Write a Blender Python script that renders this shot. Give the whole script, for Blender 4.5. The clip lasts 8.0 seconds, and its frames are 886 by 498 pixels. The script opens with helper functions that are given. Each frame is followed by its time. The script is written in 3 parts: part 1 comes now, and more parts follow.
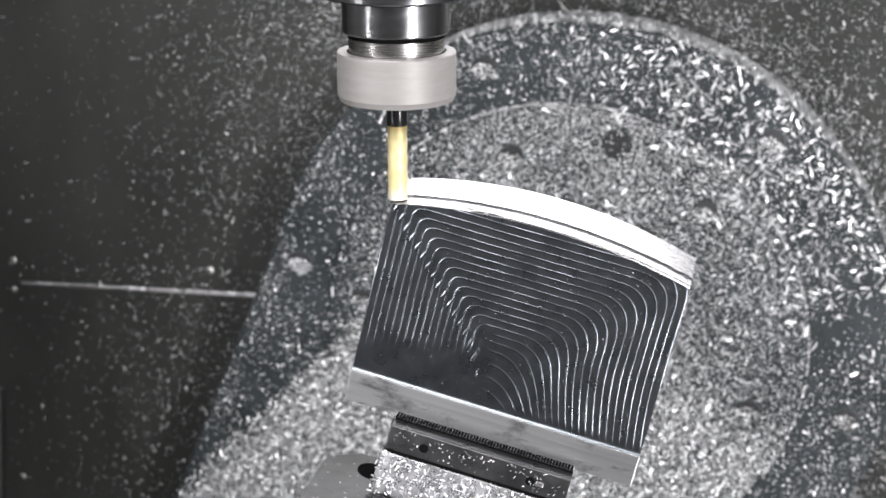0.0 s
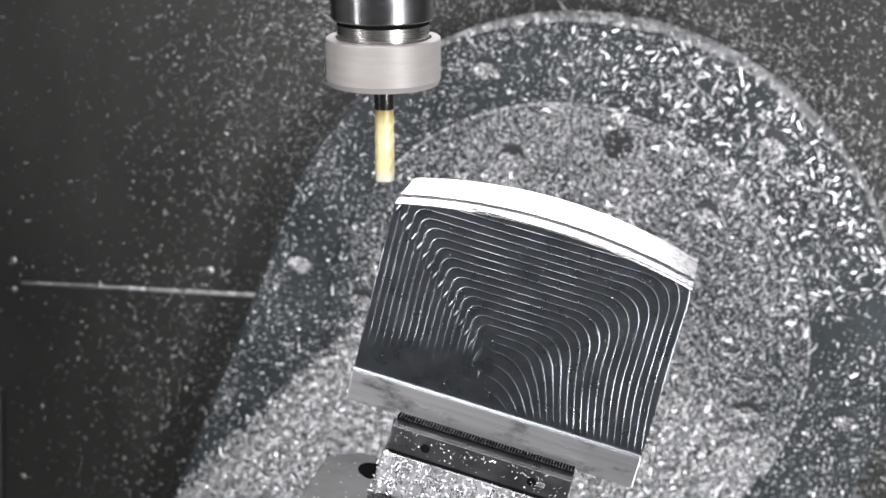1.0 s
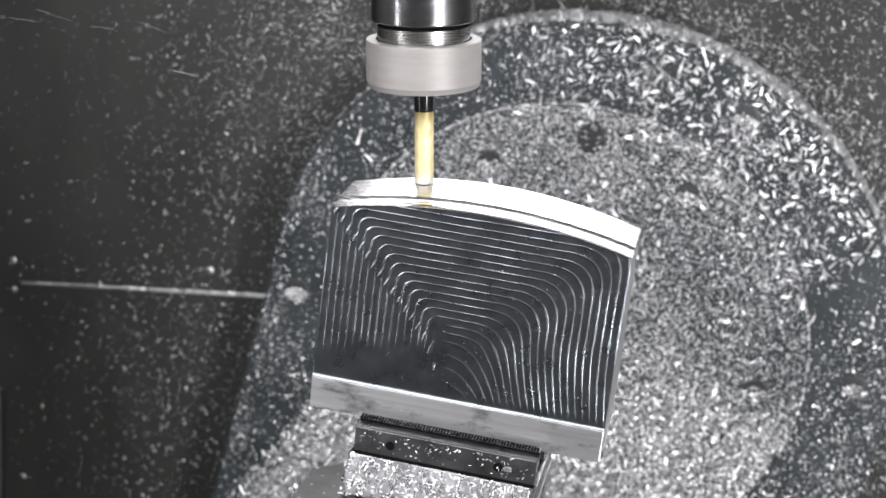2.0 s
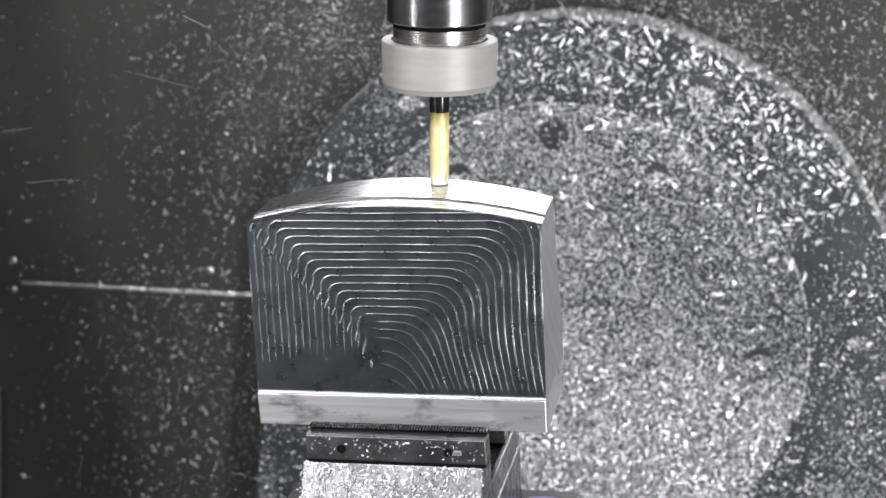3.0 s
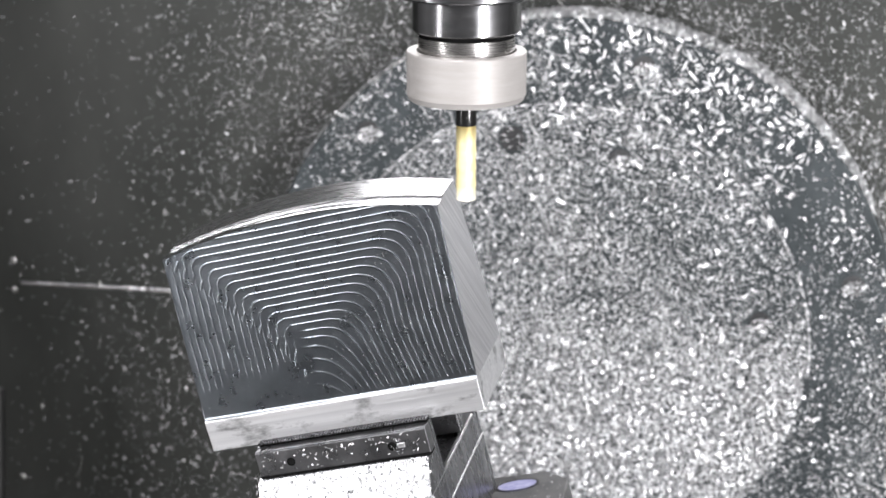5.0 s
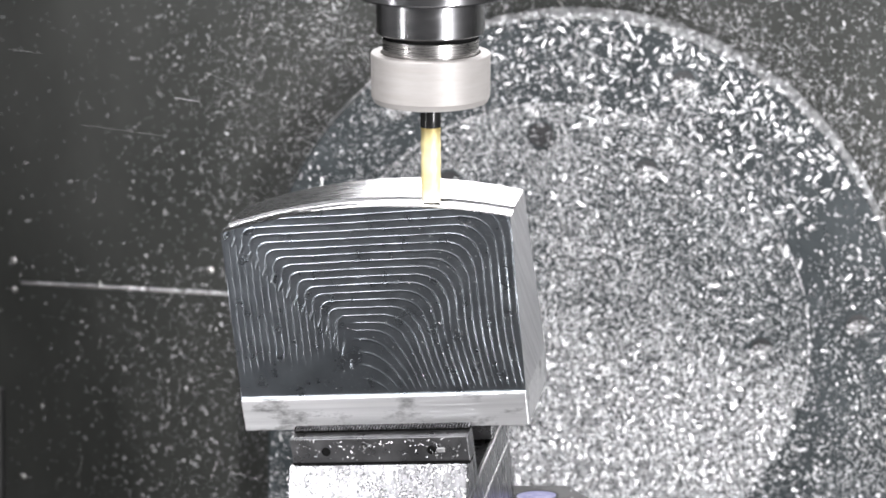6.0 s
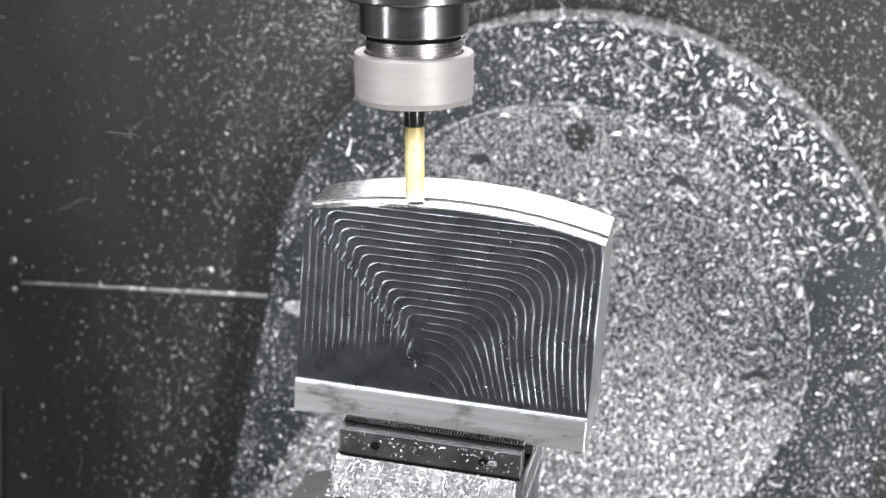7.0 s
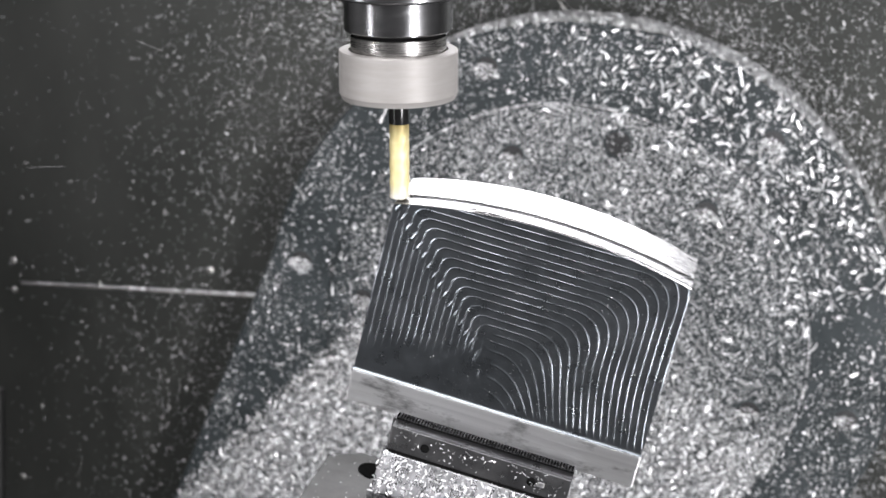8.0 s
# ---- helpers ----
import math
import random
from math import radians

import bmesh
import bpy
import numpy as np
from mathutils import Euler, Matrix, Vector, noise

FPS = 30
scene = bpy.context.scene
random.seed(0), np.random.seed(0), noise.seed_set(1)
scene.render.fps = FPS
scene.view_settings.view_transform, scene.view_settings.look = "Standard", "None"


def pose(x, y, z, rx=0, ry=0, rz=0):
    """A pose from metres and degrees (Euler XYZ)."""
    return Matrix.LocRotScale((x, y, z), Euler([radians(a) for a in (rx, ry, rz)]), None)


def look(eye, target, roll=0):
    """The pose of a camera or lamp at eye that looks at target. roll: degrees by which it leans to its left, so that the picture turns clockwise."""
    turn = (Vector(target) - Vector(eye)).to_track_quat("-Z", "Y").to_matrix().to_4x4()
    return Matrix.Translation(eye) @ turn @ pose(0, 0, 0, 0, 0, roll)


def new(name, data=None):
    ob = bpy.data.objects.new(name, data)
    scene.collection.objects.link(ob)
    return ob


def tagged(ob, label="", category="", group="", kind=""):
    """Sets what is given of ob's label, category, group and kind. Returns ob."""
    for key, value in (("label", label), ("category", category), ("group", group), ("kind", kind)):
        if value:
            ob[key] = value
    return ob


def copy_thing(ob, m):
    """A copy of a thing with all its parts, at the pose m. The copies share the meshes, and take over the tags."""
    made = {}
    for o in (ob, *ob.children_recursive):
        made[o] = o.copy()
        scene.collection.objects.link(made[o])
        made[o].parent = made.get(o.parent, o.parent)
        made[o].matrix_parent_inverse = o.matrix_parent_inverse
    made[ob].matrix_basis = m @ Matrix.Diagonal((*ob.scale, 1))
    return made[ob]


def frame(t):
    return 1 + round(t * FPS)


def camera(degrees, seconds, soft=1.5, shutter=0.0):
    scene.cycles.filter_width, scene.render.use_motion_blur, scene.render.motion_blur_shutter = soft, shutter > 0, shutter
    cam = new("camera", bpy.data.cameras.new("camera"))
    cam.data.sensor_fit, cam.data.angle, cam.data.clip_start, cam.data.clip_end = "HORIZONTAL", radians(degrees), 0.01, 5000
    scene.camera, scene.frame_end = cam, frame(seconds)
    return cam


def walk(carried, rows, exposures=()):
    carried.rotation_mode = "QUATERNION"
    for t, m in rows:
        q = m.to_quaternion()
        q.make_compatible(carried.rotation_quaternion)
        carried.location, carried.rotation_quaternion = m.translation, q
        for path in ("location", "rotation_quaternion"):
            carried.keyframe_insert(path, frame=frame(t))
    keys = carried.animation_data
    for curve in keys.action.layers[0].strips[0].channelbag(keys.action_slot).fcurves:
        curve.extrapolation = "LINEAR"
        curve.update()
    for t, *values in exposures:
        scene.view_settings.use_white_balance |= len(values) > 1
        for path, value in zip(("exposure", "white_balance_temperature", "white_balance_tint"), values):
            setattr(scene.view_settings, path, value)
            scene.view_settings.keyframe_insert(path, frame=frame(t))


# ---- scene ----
Z0 = 1.0                      # height of the tilting axis, which runs along y at x = 0
FACE = 0.995                  # y of the front face of the tilting plate
WALL = 1.042                  # y of the back wall

cam = camera(33.56, 8.0, soft=1.5, shutter=0.5)
EYE = pose(0.13234, 0.0, Z0 + 0.389, 90 - 17.711, 0, 12.4825)
walk(cam, [(0.0, EYE), (8.0, EYE)], exposures=[(0.0, 0.0), (1.5, 0.0), (3.0, 0.02), (3.5, 0.12), (4.0, 0.28), (4.5, 0.42), (5.8, 0.46), (6.0, 0.46), (6.5, 0.38), (7.0, 0.22), (7.5, 0.10), (8.0, 0.03)])
cam.data.dof.use_dof = True
cam.data.dof.focus_distance = 0.60
cam.data.dof.aperture_fstop = 17.0

# ---- world and lamps ----
world = bpy.data.worlds.new("workshop")
scene.world = world
world.use_nodes = True
world.node_tree.nodes["Background"].inputs[0].default_value = (0.9, 0.95, 1.0, 1)
world.node_tree.nodes["Background"].inputs[1].default_value = 0.05


def area_lamp(name, eye, target, sx, sy, watts, colour=(0.99, 0.977, 1.0)):
    data = bpy.data.lights.new(name, "AREA")
    data.shape, data.size, data.size_y, data.energy, data.color = "RECTANGLE", sx, sy, watts, colour
    ob = new(name, data)
    ob.matrix_world = look(eye, target)
    return ob


# lamps added out of view, placed for the light they give: two upright bars at the front, a bar high at the back, a
# panel under the roof and one at the front left: eye, target, width, height, watts
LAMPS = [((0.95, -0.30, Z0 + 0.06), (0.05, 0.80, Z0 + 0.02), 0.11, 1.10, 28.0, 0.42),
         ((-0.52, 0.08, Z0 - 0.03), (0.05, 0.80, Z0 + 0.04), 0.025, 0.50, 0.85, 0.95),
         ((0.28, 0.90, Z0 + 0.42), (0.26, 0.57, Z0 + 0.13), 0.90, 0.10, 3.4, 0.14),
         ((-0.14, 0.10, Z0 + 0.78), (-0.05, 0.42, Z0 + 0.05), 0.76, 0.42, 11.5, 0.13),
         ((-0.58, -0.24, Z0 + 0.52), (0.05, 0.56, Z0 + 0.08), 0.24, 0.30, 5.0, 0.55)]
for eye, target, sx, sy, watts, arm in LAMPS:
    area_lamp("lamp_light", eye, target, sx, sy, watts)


# ---- materials ----
def material(name, colour, rough=0.5, metal=0.0, spec=0.5):
    m = bpy.data.materials.new(name)
    m.use_nodes = True
    b = m.node_tree.nodes["Principled BSDF"]
    b.inputs["Base Color"].default_value = (*colour, 1)
    b.inputs["Roughness"].default_value = rough
    b.inputs["Metallic"].default_value = metal
    b.inputs["Specular IOR Level"].default_value = spec
    return m, m.node_tree, b


def coords(nt, stretch=(1, 1, 1), turn=0.0):
    """Object space, turned about x and then stretched."""
    tc = nt.nodes.new("ShaderNodeTexCoord")
    tn = nt.nodes.new("ShaderNodeMapping")
    tn.inputs["Rotation"].default_value = (radians(turn), 0, 0)
    mp = nt.nodes.new("ShaderNodeMapping")
    mp.inputs["Scale"].default_value = stretch
    nt.links.new(tc.outputs["Object"], tn.inputs["Vector"])
    nt.links.new(tn.outputs["Vector"], mp.inputs["Vector"])
    return mp.outputs["Vector"]


def noise_tex(nt, vec, scale, detail=4.0, rough=0.6):
    n = nt.nodes.new("ShaderNodeTexNoise")
    n.inputs["Scale"].default_value, n.inputs["Detail"].default_value, n.inputs["Roughness"].default_value = scale, detail, rough
    nt.links.new(vec, n.inputs["Vector"])
    return n.outputs["Fac"]


def ramp(nt, fac, stops):
    r = nt.nodes.new("ShaderNodeValToRGB")
    while len(r.color_ramp.elements) < len(stops):
        r.color_ramp.elements.new(0.5)
    for e, (p, c) in zip(r.color_ramp.elements, stops):
        e.position, e.color = p, (*((c,) * 3 if isinstance(c, float) else c), 1)
    nt.links.new(fac, r.inputs["Fac"])
    return r.outputs["Color"]


def bump(nt, bsdf, fac, strength, distance):
    b = nt.nodes.new("ShaderNodeBump")
    b.inputs["Strength"].default_value, b.inputs["Distance"].default_value = strength, distance
    nt.links.new(fac, b.inputs["Height"])
    nt.links.new(b.outputs["Normal"], bsdf.inputs["Normal"])


def worn(name, dark, light, scale, rough, metal, stretch=(1, 1, 1), relief=0.15, depth=0.0003, fine=None, turn=0.0):
    """A surface that varies between two colours, with streaks and fine relief."""
    m, nt, b = material(name, light, 0.5, metal)
    v = coords(nt, stretch, turn)
    nt.links.new(ramp(nt, noise_tex(nt, v, scale, 6), [(0.35, dark), (0.65, light)]), b.inputs["Base Color"])
    nt.links.new(ramp(nt, noise_tex(nt, v, scale * 2.3, 5), [(0.3, rough[0]), (0.7, rough[1])]), b.inputs["Roughness"])
    bump(nt, b, noise_tex(nt, v, fine or scale * 6, 3), relief, depth)
    return m


# far darker than aluminium: the flank's dark reflections are put into this colour
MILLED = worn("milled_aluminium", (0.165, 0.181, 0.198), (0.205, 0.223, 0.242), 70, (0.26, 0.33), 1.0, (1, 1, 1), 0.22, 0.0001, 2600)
TOPCUT = worn("freshly_cut_aluminium", (0.46, 0.46, 0.47), (0.54, 0.54, 0.55), 700, (0.22, 0.32), 1.0, (0.012, 1, 1), 0.06, 0.0001, 2500)
SAWN = worn("sawn_aluminium", (0.64, 0.64, 0.65), (0.78, 0.78, 0.79), 420, (0.36, 0.46), 1.0, (0.012, 1, 1), 0.10, 0.0001, 2500)
SIDECUT = worn("ground_aluminium", (0.50, 0.50, 0.515), (0.70, 0.70, 0.715), 700, (0.34, 0.48), 1.0, (1, 1, 0.03), 0.25, 0.0002, 900, turn=-40)
IRON = worn("oily_dark_plate", (0.020, 0.026, 0.028), (0.043, 0.051, 0.055), 18, (0.35, 0.6), 0.3, (1, 1, 1), 0.2, 0.0006)
STEEL = worn("dark_vise_steel", (0.11, 0.11, 0.114), (0.22, 0.22, 0.225), 45, (0.22, 0.42), 0.9, (1, 1, 1), 0.15, 0.0003)
PALE_STEEL = worn("bright_vise_steel", (0.13, 0.13, 0.135), (0.27, 0.27, 0.28), 140, (0.22, 0.34), 0.95, (1, 1, 0.12), 0.2, 0.0003)
SHEET = worn("stained_sheet_steel", (0.034, 0.036, 0.033), (0.056, 0.058, 0.054), 9, (0.38, 0.52), 0.5, (1, 1, 0.5), 0.1, 0.0004)
ENCLOSURE = worn("grey_enclosure_paint", (0.075, 0.075, 0.074), (0.105, 0.105, 0.103), 5, (0.4, 0.6), 0.0)
NUT = worn("matt_nickel", (0.245, 0.232, 0.222), (0.275, 0.262, 0.252), 60, (0.50, 0.58), 0.25, (1, 1, 6), 0.04, 0.0001)
CHROME = worn("polished_holder_steel", (0.30, 0.30, 0.31), (0.37, 0.37, 0.38), 50, (0.16, 0.24), 1.0, (1, 1, 4), 0.03, 0.0001)
NECK = worn("turned_holder_steel", (0.35, 0.34, 0.33), (0.45, 0.44, 0.43), 50, (0.22, 0.32), 1.0, (1, 1, 30), 0.1, 0.0001)
SHANK = worn("dark_carbide", (0.03, 0.03, 0.03), (0.06, 0.06, 0.06), 80, (0.15, 0.25), 0.8)
GOLD = worn("yellow_coated_carbide", (0.60, 0.51, 0.25), (0.72, 0.64, 0.37), 120, (0.48, 0.6), 0.35, (1, 1, 1), 0.1, 0.0001)
DARK_FILL = worn("dark_fill", (0.045, 0.045, 0.046), (0.085, 0.085, 0.087), 55, (0.45, 0.62), 0.6, (1, 1, 1), 0.3, 0.0006)
g = GOLD.node_tree
split = g.nodes.new("ShaderNodeSeparateXYZ")
g.links.new(coords(g), split.inputs["Vector"])
grade = g.nodes.new("ShaderNodeMapRange")
grade.inputs["From Min"].default_value, grade.inputs["From Max"].default_value = 0.024, 0.031
g.links.new(split.outputs["Z"], grade.inputs["Value"])
blend = g.nodes.new("ShaderNodeMix")
blend.data_type = "RGBA"
g.links.new(grade.outputs["Result"], blend.inputs["Factor"])
g.links.new(g.nodes["Principled BSDF"].inputs["Base Color"].links[0].from_socket, blend.inputs["A"])
blend.inputs["B"].default_value = (0.26, 0.20, 0.07, 1)
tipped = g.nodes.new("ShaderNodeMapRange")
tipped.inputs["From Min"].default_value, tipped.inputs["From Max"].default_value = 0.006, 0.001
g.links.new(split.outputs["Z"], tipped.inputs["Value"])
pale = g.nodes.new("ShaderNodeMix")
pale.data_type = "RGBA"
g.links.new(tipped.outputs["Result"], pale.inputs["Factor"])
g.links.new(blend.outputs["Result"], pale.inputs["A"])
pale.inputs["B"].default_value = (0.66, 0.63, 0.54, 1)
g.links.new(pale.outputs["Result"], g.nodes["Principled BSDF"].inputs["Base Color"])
# flat black put in for the shade of gaps, recesses and holes
BLACK = material("flat_black_fill", (0.006, 0.006, 0.006), 1.0, 0.0, 0.0)[0]
BASE = worn("oiled_base_steel", (0.075, 0.075, 0.075), (0.13, 0.13, 0.13), 40, (0.34, 0.46), 0.5, (1, 1, 1), 0.15, 0.0004)
EDGE = worn("bright_edge", (0.55, 0.55, 0.56), (0.75, 0.75, 0.76), 200, (0.3, 0.45), 1.0)
DARK_FILL.node_tree.nodes["Principled BSDF"].inputs["Specular IOR Level"].default_value = 0.15
INK = worn("violet_ink", (0.20, 0.20, 0.38), (0.36, 0.36, 0.52), 260, (0.5, 0.7), 0.0)
SEAM = worn("bright_seam", (0.35, 0.35, 0.34), (0.6, 0.6, 0.58), 40, (0.25, 0.4), 1.0)


def chip_material(name, low, high, rough):
    m, nt, b = material(name, (0.8, 0.8, 0.8), rough, 1.0)
    g = nt.nodes.new("ShaderNodeNewGeometry")
    nt.links.new(ramp(nt, g.outputs["Random Per Island"], [(0.0, low), (1.0, high)]), b.inputs["Base Color"])
    return m


# grey smudges on the sawn faces
smudge = SAWN.node_tree.nodes.new("ShaderNodeMix")
smudge.data_type, smudge.blend_type = "RGBA", "MULTIPLY"
smudge.inputs["Factor"].default_value = 1.0
paint = SAWN.node_tree.nodes["Principled BSDF"].inputs["Base Color"]
SAWN.node_tree.links.new(paint.links[0].from_socket, smudge.inputs["A"])
SAWN.node_tree.links.new(ramp(SAWN.node_tree, noise_tex(SAWN.node_tree, coords(SAWN.node_tree, (0.4, 1, 1)), 130, 5, 0.65), [(0.33, 0.45), (0.46, 1.0)]), smudge.inputs["B"])
SAWN.node_tree.links.new(smudge.outputs["Result"], paint)
# sawn faces shine across their scratches
sawn_nodes = SAWN.node_tree
tangent = sawn_nodes.nodes.new("ShaderNodeTangent")
tangent.direction_type, tangent.axis = "RADIAL", "Z"
shader = sawn_nodes.nodes["Principled BSDF"]
sawn_nodes.links.new(tangent.outputs["Tangent"], shader.inputs["Tangent"])
shader.inputs["Anisotropic"].default_value, shader.inputs["Anisotropic Rotation"].default_value = 0.65, 0.25
CHIP = chip_material("aluminium_swarf", (0.45, 0.46, 0.47), (0.84, 0.84, 0.85), 0.46)
FLYING = worn("bright_fresh_chip", (0.85, 0.85, 0.86), (0.95, 0.95, 0.96), 400, (0.5, 0.6), 0.6)
DUST = chip_material("fine_aluminium_swarf", (0.15, 0.155, 0.16), (0.78, 0.78, 0.79), 0.54)


# ---- builders ----
def mesh_of(name, bm, mat, smooth=None):
    me = bpy.data.meshes.new(name)
    bm.normal_update()
    bm.to_mesh(me)
    bm.free()
    me.materials.append(mat)
    if smooth is not None:
        me.shade_smooth()
        me.set_sharp_from_angle(angle=radians(smooth))
    return me


def part(name, bm, mat, parent, label="", smooth=None):
    ob = new(name, mesh_of(name, bm, mat, smooth))
    ob.parent = parent
    return tagged(ob, label)


def thing(name, m, label, category, group="", kind=""):
    ob = new(name)
    ob.empty_display_size = 0.02
    ob.matrix_world = m
    return tagged(ob, label, category, group, kind)


def box(bm, x0, x1, y0, y1, z0, z1, bevel=0.0):
    b = bmesh.new()
    bmesh.ops.create_cube(b, size=1)
    for v in b.verts:
        v.co = Vector(((x0 + x1) / 2 + v.co.x * (x1 - x0), (y0 + y1) / 2 + v.co.y * (y1 - y0), (z0 + z1) / 2 + v.co.z * (z1 - z0)))
    if bevel:
        bmesh.ops.bevel(b, geom=b.edges[:], offset=bevel, segments=2, affect="EDGES", profile=0.5)
    merge(bm, b)
    return bm


def merge(bm, b):
    me = bpy.data.meshes.new("tmp")
    b.to_mesh(me)
    b.free()
    bm.from_mesh(me)
    bpy.data.meshes.remove(me)


def prism(bm, outline, y0, y1, bevel=0.0):
    """An outline in x and z, pushed from y0 to y1."""
    b = bmesh.new()
    front = [b.verts.new((x, y0, z)) for x, z in outline]
    back = [b.verts.new((x, y1, z)) for x, z in outline]
    b.faces.new(front)
    b.faces.new(back[::-1])
    n = len(outline)
    for i in range(n):
        b.faces.new((front[i], back[i], back[(i + 1) % n], front[(i + 1) % n]))
    bmesh.ops.recalc_face_normals(b, faces=b.faces[:])
    if bevel:
        bmesh.ops.bevel(b, geom=b.edges[:], offset=bevel, segments=2, affect="EDGES", profile=0.5)
    merge(bm, b)
    return bm


def beam(bm, outline, x0, x1, bevel=0.0):
    """An outline in y and z, pushed from x0 to x1."""
    b = bmesh.new()
    a = [b.verts.new((x0, y, z)) for y, z in outline]
    c = [b.verts.new((x1, y, z)) for y, z in outline]
    b.faces.new(a)
    b.faces.new(c[::-1])
    n = len(outline)
    for i in range(n):
        b.faces.new((a[i], c[i], c[(i + 1) % n], a[(i + 1) % n]))
    bmesh.ops.recalc_face_normals(b, faces=b.faces[:])
    if bevel:
        bmesh.ops.bevel(b, geom=b.edges[:], offset=bevel, segments=2, affect="EDGES", profile=0.5)
    merge(bm, b)
    return bm


def lathe(bm, profile, steps=96):
    """Radius and height pairs turned about z, closed at both ends."""
    rings = [[bm.verts.new((r * math.cos(2 * math.pi * i / steps), r * math.sin(2 * math.pi * i / steps), z)) for i in range(steps)] for r, z in profile]
    for a, b in zip(rings, rings[1:]):
        for i in range(steps):
            j = (i + 1) % steps
            bm.faces.new((a[i], a[j], b[j], b[i]))
    bm.faces.new(rings[0][::-1])
    bm.faces.new(rings[-1])
    bmesh.ops.recalc_face_normals(bm, faces=bm.faces[:])
    return bm


def disc_y(bm, x, z, y0, y1, r, steps=28):
    """A round plug along y."""
    prism(bm, [(x + r * math.cos(2 * math.pi * i / steps), z + r * math.sin(2 * math.pi * i / steps)) for i in range(steps)], y0, y1)
    return bm


def swarf(name, centres, normals, long, wide, tilt, mat, parent, seed, label, lift=0.4):
    """Curled chips lying on a surface: one mesh of loose, bent strips."""
    rng = np.random.default_rng(seed)
    n = len(centres)
    nrm = normals / np.linalg.norm(normals, axis=1)[:, None]
    nrm = nrm + rng.normal(0, tilt, (n, 3))
    nrm /= np.linalg.norm(nrm, axis=1)[:, None]
    t = rng.normal(0, 1, (n, 3))
    t -= (t * nrm).sum(1)[:, None] * nrm
    t /= np.linalg.norm(t, axis=1)[:, None]
    s = np.cross(nrm, t)
    a = rng.uniform(*long, n) * rng.uniform(0.6, 1.0, n)
    w = rng.uniform(*wide, n)
    curl = rng.uniform(-0.45, 0.45, n) * a
    verts = np.empty((n, 6, 3))
    for k, u in enumerate((-0.5, 0.0, 0.5)):
        mid = centres + t * (a * u)[:, None] + nrm * (curl * (0.25 - u * u) + w * lift)[:, None]
        ww = w * (0.5 if k == 1 else 0.32)
        verts[:, 2 * k] = mid - s * ww[:, None]
        verts[:, 2 * k + 1] = mid + s * ww[:, None]
    base = np.arange(n)[:, None] * 6
    faces = np.concatenate([base + [0, 2, 3, 1], base + [2, 4, 5, 3]], 1).reshape(-1, 4)
    me = bpy.data.meshes.new(name)
    me.vertices.add(n * 6)
    me.vertices.foreach_set("co", verts.astype(np.float32).ravel())
    me.loops.add(faces.size)
    me.loops.foreach_set("vertex_index", faces.astype(np.int32).ravel())
    me.polygons.add(len(faces))
    me.polygons.foreach_set("loop_start", np.arange(0, faces.size, 4, dtype=np.int32))
    me.update(calc_edges=True)
    me.validate()
    me.materials.append(mat)
    me.shade_smooth()
    ob = new(name, me)
    if parent:
        ob.parent = parent
    return tagged(ob, label, kind="stuff")


